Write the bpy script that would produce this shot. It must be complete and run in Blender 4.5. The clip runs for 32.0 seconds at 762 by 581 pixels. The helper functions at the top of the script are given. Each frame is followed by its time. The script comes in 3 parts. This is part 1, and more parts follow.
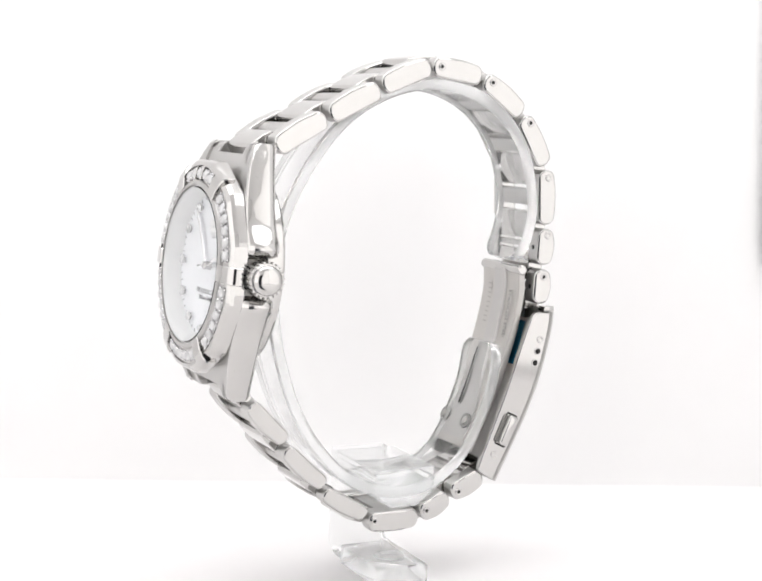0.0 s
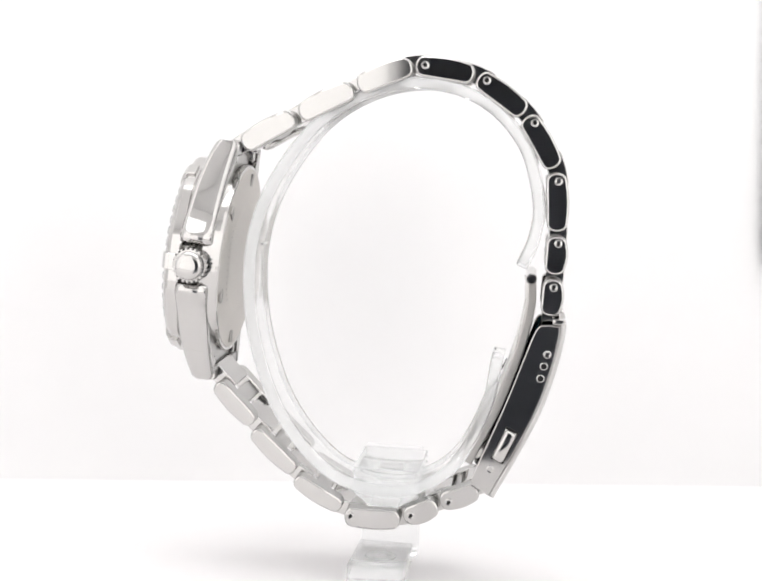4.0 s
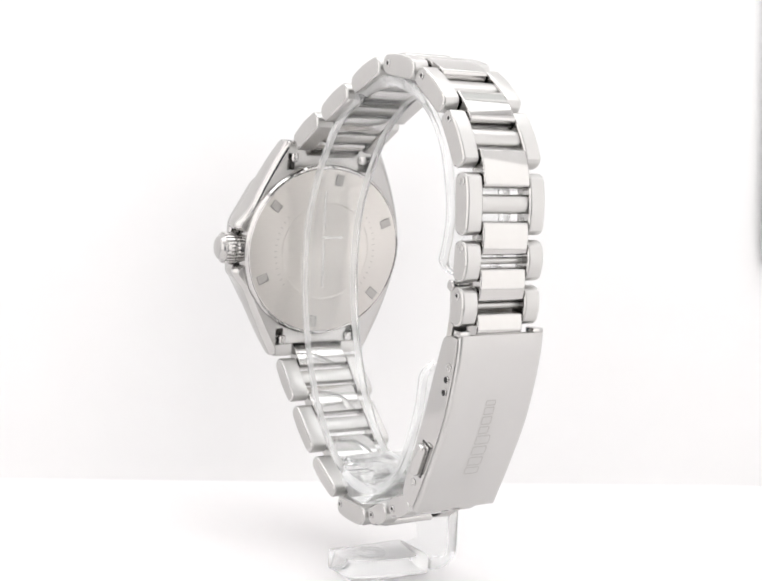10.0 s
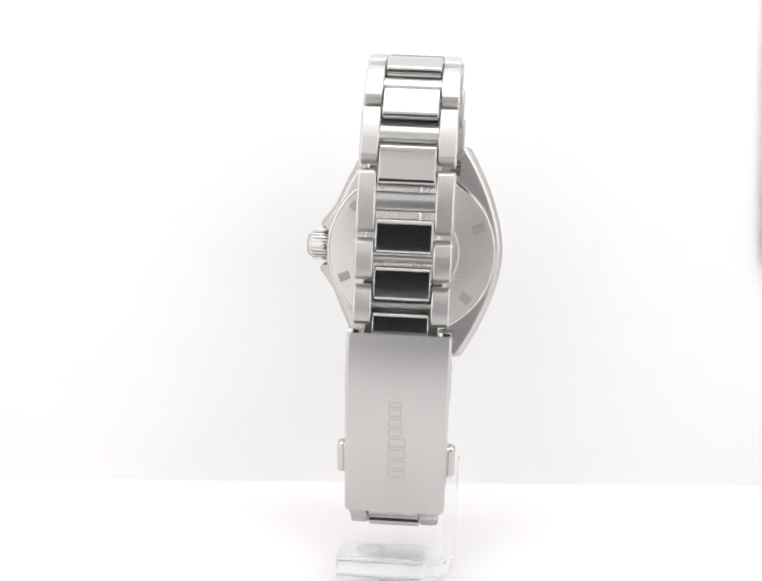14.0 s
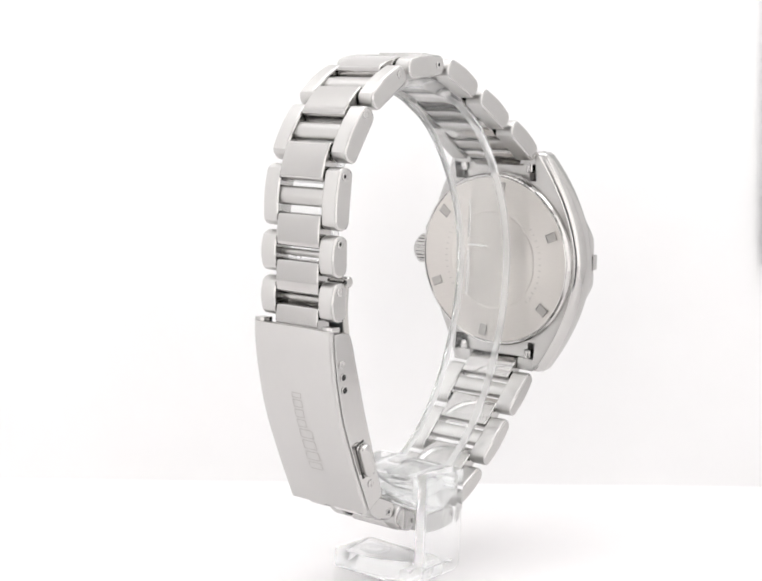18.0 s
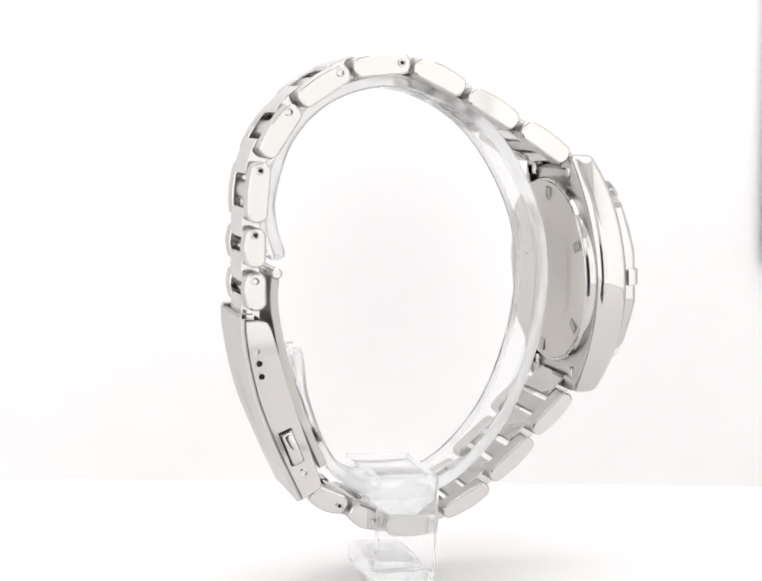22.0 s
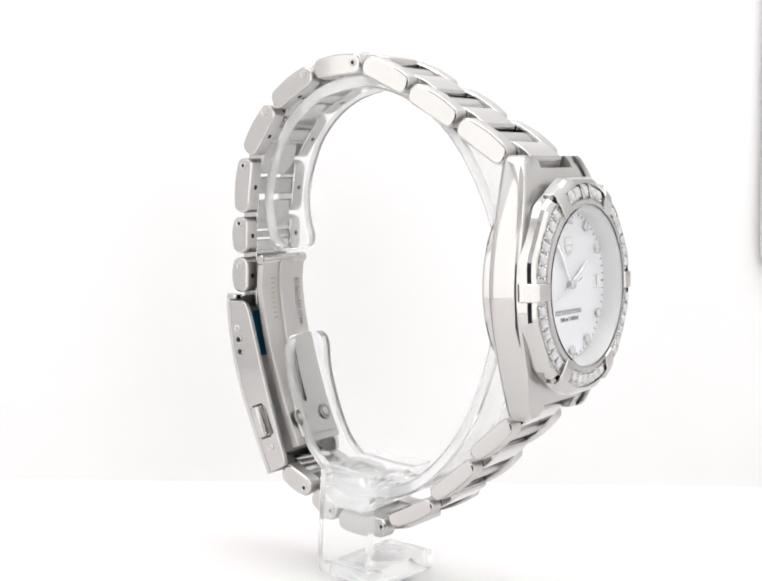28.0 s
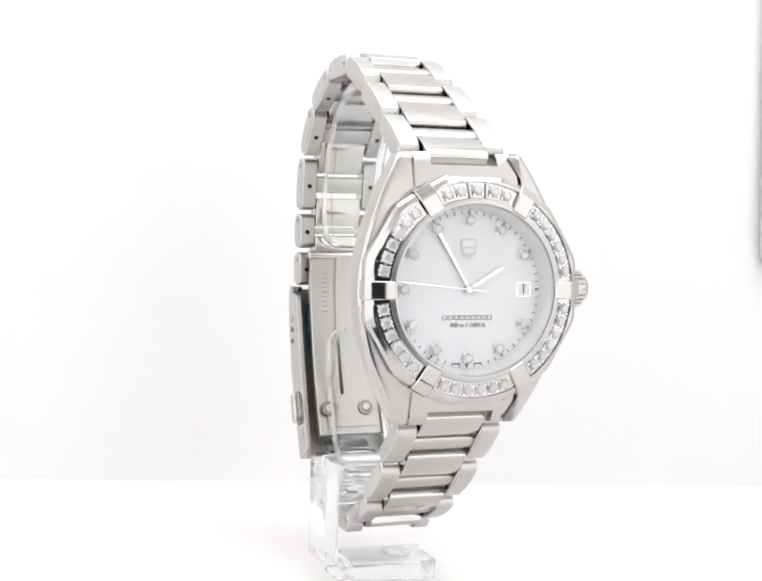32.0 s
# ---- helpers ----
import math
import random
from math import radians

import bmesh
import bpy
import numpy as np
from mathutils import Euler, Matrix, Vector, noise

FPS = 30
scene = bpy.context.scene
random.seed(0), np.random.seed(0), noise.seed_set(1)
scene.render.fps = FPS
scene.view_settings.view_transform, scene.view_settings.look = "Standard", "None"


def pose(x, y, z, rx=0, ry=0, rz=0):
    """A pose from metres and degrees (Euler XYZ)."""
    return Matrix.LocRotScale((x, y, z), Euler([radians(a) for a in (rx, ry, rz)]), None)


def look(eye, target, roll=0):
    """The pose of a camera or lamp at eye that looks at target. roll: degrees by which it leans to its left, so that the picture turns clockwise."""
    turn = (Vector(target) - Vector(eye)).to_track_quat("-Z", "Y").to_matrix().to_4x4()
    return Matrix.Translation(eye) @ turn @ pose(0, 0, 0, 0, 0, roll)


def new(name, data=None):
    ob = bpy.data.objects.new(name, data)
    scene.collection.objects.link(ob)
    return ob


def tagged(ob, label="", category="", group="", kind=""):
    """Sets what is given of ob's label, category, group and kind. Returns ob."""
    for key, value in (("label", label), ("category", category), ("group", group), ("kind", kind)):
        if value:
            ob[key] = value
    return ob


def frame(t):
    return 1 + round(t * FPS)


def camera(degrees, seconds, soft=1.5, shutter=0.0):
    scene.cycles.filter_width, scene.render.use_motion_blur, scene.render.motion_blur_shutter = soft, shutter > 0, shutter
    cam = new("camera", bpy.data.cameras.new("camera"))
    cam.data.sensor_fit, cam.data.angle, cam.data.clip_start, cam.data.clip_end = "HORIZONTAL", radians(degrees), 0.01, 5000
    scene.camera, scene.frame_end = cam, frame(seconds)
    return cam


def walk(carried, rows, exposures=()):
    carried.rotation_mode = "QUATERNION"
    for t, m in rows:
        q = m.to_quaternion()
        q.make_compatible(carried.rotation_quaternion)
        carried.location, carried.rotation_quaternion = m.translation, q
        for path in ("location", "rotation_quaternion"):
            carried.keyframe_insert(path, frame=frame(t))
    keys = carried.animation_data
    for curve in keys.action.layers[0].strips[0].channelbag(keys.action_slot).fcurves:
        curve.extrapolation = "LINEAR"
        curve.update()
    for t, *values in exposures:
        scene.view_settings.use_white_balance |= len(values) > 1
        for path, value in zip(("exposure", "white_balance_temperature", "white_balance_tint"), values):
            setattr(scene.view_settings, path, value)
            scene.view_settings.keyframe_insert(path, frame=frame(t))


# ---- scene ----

# Plan: one unit of the drawing is U metres. The turntable's axis is the z axis,
# the table is z = 0, the lens stands on the -y side. In the watch's own space
# +x is the crown's side, -y the way the dial faces, +z twelve o'clock.
U = 0.0011
FLOOR = 65.5                      # the lens stands this high over the table
EYE = Vector((-2.22 * U, -195.0 * U, FLOOR * U))
cam = camera(31.2, 32.0, soft=2.0)


def view(yaw, lift):
    """The lens's pose, turned a little to its left and up, in hundredths of a degree."""
    yaw, pitch = radians(0.01 * yaw), radians(-6.888 + 0.01 * lift)
    return look(EYE, EYE + Vector((-math.sin(yaw) * math.cos(pitch), math.cos(yaw) * math.cos(pitch), math.sin(pitch))), 2.43)


# the lens is nudged at 6.3 s and goes back at 8.7 s, and drifts a little besides
walk(cam, [(t, view(yaw, lift)) for t, yaw, lift in [
    (0.0, 0, -1), (3.0, 0, -1), (5.0, -6, -1), (6.0, -8, -1), (6.25, -3, 0), (6.5, 7, 2), (7.2, 9, 1), (8.0, 9, 1), (8.45, 9, 1), (8.65, 1, -1), (8.95, -8, -3),
    (10.0, -8, -3), (12.0, -6, -2), (14.0, -1, -3), (16.5, 0, -3), (19.0, 0, -1), (22.0, -6, -1), (25.0, -14, -2), (28.0, -13, 1), (32.0, -12, 0)]],
    [(0.0, 0.24), (32.0, 0.24)])

# ---- light: the photo tent's LED panels, an added fill strip, and a dim room in front of it ----
world = bpy.data.worlds.new("dim_room")
scene.world = world
world.use_nodes = True
world.node_tree.nodes["Background"].inputs[0].default_value = (0.55, 0.62, 0.75, 1)
world.node_tree.nodes["Background"].inputs[1].default_value = 0.05


def lamp(name, eye, target, sx, sy, watts, colour=(1, 1, 1)):
    data = bpy.data.lights.new(name, "AREA")
    data.shape, data.size, data.size_y, data.energy, data.color = "RECTANGLE", sx * U, sy * U, watts, colour
    ob = new(name, data)
    ob.matrix_world = look(Vector(eye) * U, Vector(target) * U)
    return ob


lamp("ceiling_panel", (0, -16, 254), (0, -15.9, 0), 300, 146, 0.275, (0.985, 0.995, 1.0))
# unseen strip added near the back to brighten backdrop and rear floor
lamp("backdrop_fill", (0, 14, 253), (0, 14.1, 0), 260, 40, 0.066, (1.0, 0.99, 0.985))
lamp("side_panel", (-168, -122, 128), (0, -122, 128), 128, 250, 0.074, (1.0, 0.985, 0.965))
lamp("side_panel", (168, -122, 128), (0, -122, 128), 128, 250, 0.074, (1.0, 0.985, 0.965))
# panels in the front cloth on both sides of the opening, as the polished links mirror them
lamp("front_panel", (-104, -188.4, 92), (-104, 0, 92), 126, 180, 0.064, (1.0, 0.98, 0.965))
lamp("front_panel", (117, -188.4, 92), (117, 0, 92), 104, 180, 0.048, (1.0, 0.98, 0.965))


# ---- materials ----
def material(name, colour, rough=0.5, metal=0.0, vary=0.05, scale=400.0, stretch=(1, 1, 1), bump=0.0, trans=0.0, ior=1.45, coat=0.0, rough_vary=0.0):
    m = bpy.data.materials.new(name)
    m.use_nodes = True
    nt = m.node_tree
    p = nt.nodes["Principled BSDF"]
    p.inputs["Roughness"].default_value = rough
    p.inputs["Metallic"].default_value = metal
    p.inputs["Transmission Weight"].default_value = trans
    p.inputs["IOR"].default_value = ior
    p.inputs["Coat Weight"].default_value = coat
    tex = nt.nodes.new("ShaderNodeTexCoord")
    mp = nt.nodes.new("ShaderNodeMapping")
    mp.inputs["Scale"].default_value = stretch
    nt.links.new(tex.outputs["Object"], mp.inputs["Vector"])
    fine, wide = nt.nodes.new("ShaderNodeTexNoise"), nt.nodes.new("ShaderNodeTexNoise")
    fine.inputs["Scale"].default_value, wide.inputs["Scale"].default_value = scale, scale * 0.12
    fine.inputs["Detail"].default_value = wide.inputs["Detail"].default_value = 3.0
    nt.links.new(mp.outputs["Vector"], fine.inputs["Vector"])
    nt.links.new(tex.outputs["Object"], wide.inputs["Vector"])
    mix = nt.nodes.new("ShaderNodeMath")
    mix.operation = "MULTIPLY_ADD"
    nt.links.new(fine.outputs["Fac"], mix.inputs[0])
    mix.inputs[1].default_value = 0.6
    half = nt.nodes.new("ShaderNodeMath")
    half.operation = "MULTIPLY"
    half.inputs[1].default_value = 0.4
    nt.links.new(wide.outputs["Fac"], half.inputs[0])
    nt.links.new(half.outputs[0], mix.inputs[2])
    ramp = nt.nodes.new("ShaderNodeMix")
    ramp.data_type = "RGBA"
    nt.links.new(mix.outputs[0], ramp.inputs["Factor"])
    ramp.inputs[6].default_value = (*[max(0, c * (1 - vary)) for c in colour], 1)
    ramp.inputs[7].default_value = (*[min(1, c * (1 + vary)) for c in colour], 1)
    nt.links.new(ramp.outputs[2], p.inputs["Base Color"])
    if rough_vary:
        rv = nt.nodes.new("ShaderNodeMath")
        rv.operation = "MULTIPLY_ADD"
        nt.links.new(mix.outputs[0], rv.inputs[0])
        rv.inputs[1].default_value, rv.inputs[2].default_value = rough_vary, rough - rough_vary / 2
        nt.links.new(rv.outputs[0], p.inputs["Roughness"])
    if bump:
        b = nt.nodes.new("ShaderNodeBump")
        b.inputs["Strength"].default_value, b.inputs["Distance"].default_value = bump, 0.00005
        nt.links.new(fine.outputs["Fac"], b.inputs["Height"])
        nt.links.new(b.outputs["Normal"], p.inputs["Normal"])
    return m


polished = material("polished_steel", (0.525, 0.515, 0.504), 0.07, 1.0, 0.03, 900, rough_vary=0.05)
brushed = material("brushed_steel", (0.50, 0.492, 0.482), 0.31, 1.0, 0.05, 1300, (12, 1, 1), 0.05, rough_vary=0.05)
brushed_long = material("satin_steel", (0.545, 0.537, 0.527), 0.40, 1.0, 0.05, 1500, (14, 0.7, 0.7), 0.06, rough_vary=0.05)
sunray = material("caseback_steel", (0.60, 0.576, 0.548), 0.42, 1.0, 0.08, 700, (1, 1, 9), 0.10, rough_vary=0.15)
blasted = material("blasted_steel", (0.53, 0.515, 0.495), 0.42, 1.0, 0.06, 2500, bump=0.15, rough_vary=0.1)
# for engraved lettering, and as painted shade in recesses of clasp and case
engraved = material("engraved_and_shade_steel", (0.30, 0.295, 0.285), 0.4, 1.0, 0.1, 1500)
faint = material("shallow_engraving", (0.42, 0.405, 0.39), 0.5, 1.0, 0.1, 1500)
# near black, puts the shade inside holes and slots into colour
hole_shade = material("black_hole_shade", (0.02, 0.02, 0.02), 0.5, 0.6, 0.2, 900)
def radial(m, amount):
    """Brushed in circles round the y axis."""
    nt = m.node_tree
    tan = nt.nodes.new("ShaderNodeTangent")
    tan.direction_type, tan.axis = "RADIAL", "Y"
    p = nt.nodes["Principled BSDF"]
    p.inputs["Anisotropic"].default_value = amount
    nt.links.new(tan.outputs["Tangent"], p.inputs["Tangent"])


radial(sunray, 0.7)
silver = material("bright_setting", (0.92, 0.92, 0.93), 0.2, 1.0, 0.05, 1500)
pearl = material("mother_of_pearl", (0.785, 0.80, 0.83), 0.45, 0.0, 0.05, 55, (1, 1, 2.5))
flange_grey = material("flange_silver", (0.80, 0.805, 0.805), 0.45, 0.0, 0.04, 900)
emblem_silver = material("emblem_silver", (0.64, 0.645, 0.65), 0.4, 0.1, 0.04, 900)
ink = material("grey_print", (0.17, 0.17, 0.18), 0.5, 0.0, 0.1, 900)
white_card = material("white_date_disc", (0.8, 0.8, 0.795), 0.5, 0.0, 0.02, 900)
gem = material("cut_diamond", (0.95, 0.95, 0.96), 0.0, 0.0, 0.0, 900, trans=0.55, ior=2.0)
glass = material("sapphire_glass", (1, 1, 1), 0.0, 0.0, 0.0, 900, trans=1.0, ior=1.25)
acrylic = material("clear_acrylic", (0.98, 0.985, 0.985), 0.06, 0.0, 0.004, 300, trans=0.88, ior=1.2, bump=0.03)
acrylic_clear = material("polished_acrylic", (0.985, 0.99, 0.99), 0.03, 0.0, 0.004, 300, trans=0.95, ior=1.17, bump=0.02)
acrylic_edge = material("satin_acrylic_edge", (0.97, 0.975, 0.975), 0.2, 0.0, 0.01, 300, trans=0.74, ior=1.3, bump=0.05)
film_blue = material("blue_film", (0.012, 0.15, 0.26), 0.2, 0.0, 0.1, 500, coat=0.5)
tent_white = material("white_tent_cloth", (0.868, 0.862, 0.864), 0.85, 0.0, 0.015, 120, bump=0.05)
table_white = material("white_table_sheet", (0.875, 0.86, 0.863), 0.35, 0.0, 0.015, 60)
# unseen front cloth, made greyer than the tent so steel mirrors it dimmer
front_grey = material("front_cloth_dimmed", (0.74, 0.737, 0.735), 0.85, 0.0, 0.03, 120, bump=0.05)
flap_grey = material("pale_grey_plastic", (0.6, 0.62, 0.61), 0.5, 0.0, 0.03, 90)
black_cloth = material("black_cloth", (0.30, 0.315, 0.35), 0.8, 0.0, 0.1, 150)


# ---- mesh tools ----
def mesh_of(name, bm, mats, angle=28):
    bmesh.ops.remove_doubles(bm, verts=bm.verts, dist=1e-5)
    bmesh.ops.recalc_face_normals(bm, faces=bm.faces)
    bmesh.ops.scale(bm, vec=(U, U, U), verts=bm.verts)
    me = bpy.data.meshes.new(name)
    bm.to_mesh(me)
    bm.free()
    for m in (mats if isinstance(mats, (list, tuple)) else [mats]):
        me.materials.append(m)
    me.polygons.foreach_set("use_smooth", [True] * len(me.polygons))
    me.set_sharp_from_angle(angle=radians(angle))
    return me


def put(m):
    """A pose in units, brought to metres."""
    m = m.copy()
    m.translation = m.translation * U
    return m


def part(name, bm, mats, parent, label="", m=None, angle=28):
    me = bm if isinstance(bm, bpy.types.Mesh) else mesh_of(name, bm, mats, angle)
    ob = new(name, me)
    ob.parent = parent
    if m is not None:
        ob.matrix_basis = put(m)
    return tagged(ob, label)


def inset(outline, d):
    n = len(outline)
    area = sum(outline[i][0] * outline[(i + 1) % n][1] - outline[(i + 1) % n][0] * outline[i][1] for i in range(n))
    sign = 1 if area > 0 else -1
    res = []
    for i in range(n):
        a, b, c = Vector(outline[i - 1]), Vector(outline[i]), Vector(outline[(i + 1) % n])
        e, f = (b - a), (c - b)
        if e.length < 1e-9 or f.length < 1e-9:
            res.append(tuple(b))
            continue
        e.normalize(), f.normalize()
        n1, n2 = Vector((-e.y, e.x)) * sign, Vector((-f.y, f.x)) * sign
        k = n1 + n2
        k = k / max(0.5, k.length_squared / 2) if k.length > 1e-6 else n1
        res.append((b.x + k.x * d, b.y + k.y * d))
    return res


def rings(bm, loops, cap=True, closed=True):
    """Faces between loops of equally many points; the first and last closed by a face."""
    made = [[bm.verts.new(p) for p in loop] for loop in loops]
    n = len(made[0])
    for a, b in zip(made, made[1:]):
        for i in range(n if closed else n - 1):
            bm.faces.new((a[i], a[(i + 1) % n], b[(i + 1) % n], b[i]))
    if cap:
        bm.faces.new(made[0])
        bm.faces.new(made[-1])
    return made


def prism(bm, outline, x0, x1, ch=0.2):
    """An outline in (y, z) pulled along x, with chamfered ends."""
    small = inset(outline, ch)
    loops = [(x0, small), (x0 + ch * 0.4, inset(outline, ch * 0.35)), (x0 + ch, outline), (x1 - ch, outline), (x1 - ch * 0.4, inset(outline, ch * 0.35)), (x1, small)]
    rings(bm, [[(x, y, z) for y, z in o] for x, o in loops])


def turned(bm, outline, n=64, axis="y", cap=False, closed=False):
    """A turned body from (radius, height) pairs; height runs towards the face (-y) or along +x."""
    loops = []
    for k in range(n):
        a = 2 * math.pi * k / n
        c, s = math.cos(a), math.sin(a)
        loops.append([(r * c, -h, r * s) if axis == "y" else (h, r * c, r * s) for r, h in outline])
    made = [[bm.verts.new(p) for p in loop] for loop in loops]
    m = len(outline)
    for i in range(n):
        a, b = made[i], made[(i + 1) % n]
        for j in range(m if closed else m - 1):
            quad = [a[j], a[(j + 1) % m], b[(j + 1) % m], b[j]]
            bm.faces.new(quad)
    bmesh.ops.remove_doubles(bm, verts=bm.verts, dist=1e-4)


def box(bm, x0, x1, y0, y1, z0, z1, bevel=0.0, segments=2):
    vs = [bm.verts.new((x, y, z)) for x in (x0, x1) for y in (y0, y1) for z in (z0, z1)]
    fs = [bm.faces.new([vs[i] for i in q]) for q in ((0, 1, 3, 2), (4, 6, 7, 5), (0, 4, 5, 1), (2, 3, 7, 6), (0, 2, 6, 4), (1, 5, 7, 3))]
    if bevel:
        es = list({e for f in fs for e in f.edges})
        bmesh.ops.bevel(bm, geom=es, offset=bevel, segments=segments, profile=0.5, affect="EDGES")


def spline(points, steps=8):
    """A smooth line through 2D points."""
    ps = [Vector(p) for p in points]
    ps = [2 * ps[0] - ps[1]] + ps + [2 * ps[-1] - ps[-2]]
    res = []
    for i in range(1, len(ps) - 2):
        a, b, c, d = ps[i - 1:i + 3]
        for k in range(steps):
            t = k / steps
            res.append(0.5 * (2 * b + (c - a) * t + (2 * a - 5 * b + 4 * c - d) * t * t + (3 * b - a - 3 * c + d) * t ** 3))
    return res + [ps[-2]]


def sides(line, d):
    """The line moved sideways by d, to the left of its run."""
    res = []
    for i, p in enumerate(line):
        t = (line[min(i + 1, len(line) - 1)] - line[max(i - 1, 0)]).normalized()
        res.append(p + Vector((-t.y, t.x)) * d)
    return res


def two_tone(bm, limit=0.75):
    """Slot 1 for faces that look along x, slot 0 for the rest."""
    bm.normal_update()
    for f in bm.faces:
        f.material_index = 1 if abs(f.normal.x) > limit else 0


# ---- the photo tent ----
def plain_box(name, x0, x1, y0, y1, z0, z1, mat, label, category, m=None):
    bm = bmesh.new()
    box(bm, x0, x1, y0, y1, z0, z1)
    ob = new(name, mesh_of(name, bm, mat))
    if m is not None:
        ob.matrix_world = put(m)
    return tagged(ob, label, category, kind="structure")


def tent():
    bm = bmesh.new()
    edge = [(-176, 110), (-176, -189), (-34, -189), (-34, -84), (38, -84), (38, -189), (176, -189), (176, 110)]
    rings(bm, [[(x, y, z) for x, y in edge] for z in (-3, 0)])
    tagged(new("floor", mesh_of("floor", bm, table_white)), "white matt table sheet under the stand", "floor", kind="structure")
    back = bmesh.new()
    line = [(0.5 - 0.5 * math.sin(a), 0.55 - 0.5 * math.cos(a)) for a in [math.pi / 12 * k for k in range(7)]] + [(0.0, 256.0), (-4.0, 256.0), (-4.0, -1.0), (0.5, -1.0)]
    rings(back, [[(x, -y, z) for y, z in line] for x in (-200, 200)])
    ob = new("backdrop", mesh_of("backdrop", back, tent_white))
    ob.matrix_world = put(pose(2, 49.6, 0, 0, 0, 7))
    tagged(ob, "white seamless backdrop of the photo tent", "backdrop", kind="structure")
    plain_box("wall_west", -174, -170, -196, 100, 0, 256, tent_white, "white cloth side wall of the tent", "wall")
    plain_box("wall_east", 170, 174, -196, 100, 0, 256, tent_white, "white cloth side wall of the tent", "wall")
    plain_box("ceiling", -176, 176, -200, 110, 256, 260, tent_white, "white cloth roof of the tent", "ceiling")
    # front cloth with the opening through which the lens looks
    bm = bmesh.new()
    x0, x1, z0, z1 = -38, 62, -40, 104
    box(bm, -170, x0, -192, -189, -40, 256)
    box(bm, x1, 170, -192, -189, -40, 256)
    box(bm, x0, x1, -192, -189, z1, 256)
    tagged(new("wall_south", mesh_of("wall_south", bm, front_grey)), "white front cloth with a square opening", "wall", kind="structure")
    # the dark room outside the opening
    bm = bmesh.new()
    box(bm, -120, 120, -330, -326, -44, 200)
    box(bm, -124, -120, -330, -192, -44, 200)
    box(bm, 120, 124, -330, -192, -44, 200)
    box(bm, -124, 124, -330, -192, 200, 204)
    box(bm, -176, 176, -330, -68, -44, -40)
    box(bm, -176, 176, -71, -68, -40, -3)
    tagged(new("wall_room", mesh_of("wall_room", bm, black_cloth)), "black cloth round the place of the lens", "wall", kind="structure")
    # pale flap that hangs from the roof
    bm = bmesh.new()
    outline = [(0, 253), (0, 42)] + [(5 - 5 * math.cos(a), 42 - 5 * math.sin(a)) for a in [math.pi / 8 * k for k in range(1, 5)]] + [(40, 37), (40, 253)]
    rings(bm, [[(x, y, z) for x, z in outline] for y in (0, 1.5)])
    flap = new("tent_flap", mesh_of("tent_flap", bm, flap_grey))
    flap.matrix_world = put(pose(70.6, 55.6, 3.6, 0, -3.3, 7))
    tagged(flap, "pale grey rounded flap hanging in front of the white backdrop", "tent flap", kind="structure")


tent()

# ---- the watch ----
watch = tagged(new("wristwatch"), "steel bracelet wristwatch with diamond bezel on a clear stand", "wristwatch")
watch.empty_display_size = 0.01
MID = -1.61                                    # the watch's middle plane
LIFT = pose(MID, 0, FLOOR)                     # from the profile's heights to the table's


def side_outline(length, r, e, n=7):
    """A link's side: long, rounded at both ends, a little arched outside."""
    pts = []
    for k in range(n + 1):
        a = -math.pi / 2 + math.pi * k / n
        pts.append((length / 2 - e + e * math.cos(a), r * math.sin(a)))
    for k in range(1, 4):
        t = k / 4
        pts.append((length / 2 - e - (length - 2 * e) * t, r + 0.26 * math.sin(math.pi * t)))
    for k in range(n + 1):
        a = math.pi / 2 + math.pi * k / n
        pts.append((-length / 2 + e + e * math.cos(a), r * math.sin(a)))
    return pts


def bar_outline(length, top, bottom, e=0.5, arch=0.25):
    pts = []
    h = length / 2
    for k in range(5):
        a = math.pi / 2 * k / 4
        pts.append((h - e + e * math.cos(a), top - e + e * math.sin(a)))
    for k in range(1, 4):
        t = k / 4
        pts.append((h - e - (length - 2 * e) * t, top + arch * math.sin(math.pi * t)))
    for k in range(5):
        a = math.pi / 2 + math.pi / 2 * k / 4
        pts.append((-h + e + e * math.cos(a), top - e + e * math.sin(a)))
    b = e * 0.6
    for k in range(3):
        a = math.pi + math.pi / 2 * k / 2
        pts.append((-h + b + b * math.cos(a), bottom + b + b * math.sin(a)))
    for k in range(3):
        a = 1.5 * math.pi + math.pi / 2 * k / 2
        pts.append((h - b + b * math.cos(a), bottom + b + b * math.sin(a)))
    return pts


LOW = pose(0.3, 0, 0)                          # the lower half hangs a little to the crown's side


def frame_of(p, q):
    """The pose of a link between two points of the profile: its run along +y, its outside along +z."""
    p, q = Vector(p), Vector(q)
    t = (q - p).normalized()
    out = Vector((-t.y, t.x))
    mid = (p + q) / 2
    if out.dot(mid - Vector((0, -22))) < 0:
        out, t = -out, -t
    m = Matrix(((1, 0, 0, 0), (0, t.x, out.x, mid.x), (0, t.y, out.y, mid.y), (0, 0, 0, 1)))
    if m.to_3x3().determinant() < 0:
        m = Matrix(((1, 0, 0, 0), (0, -t.x, out.x, mid.x), (0, -t.y, out.y, mid.y), (0, 0, 0, 1)))
    return m


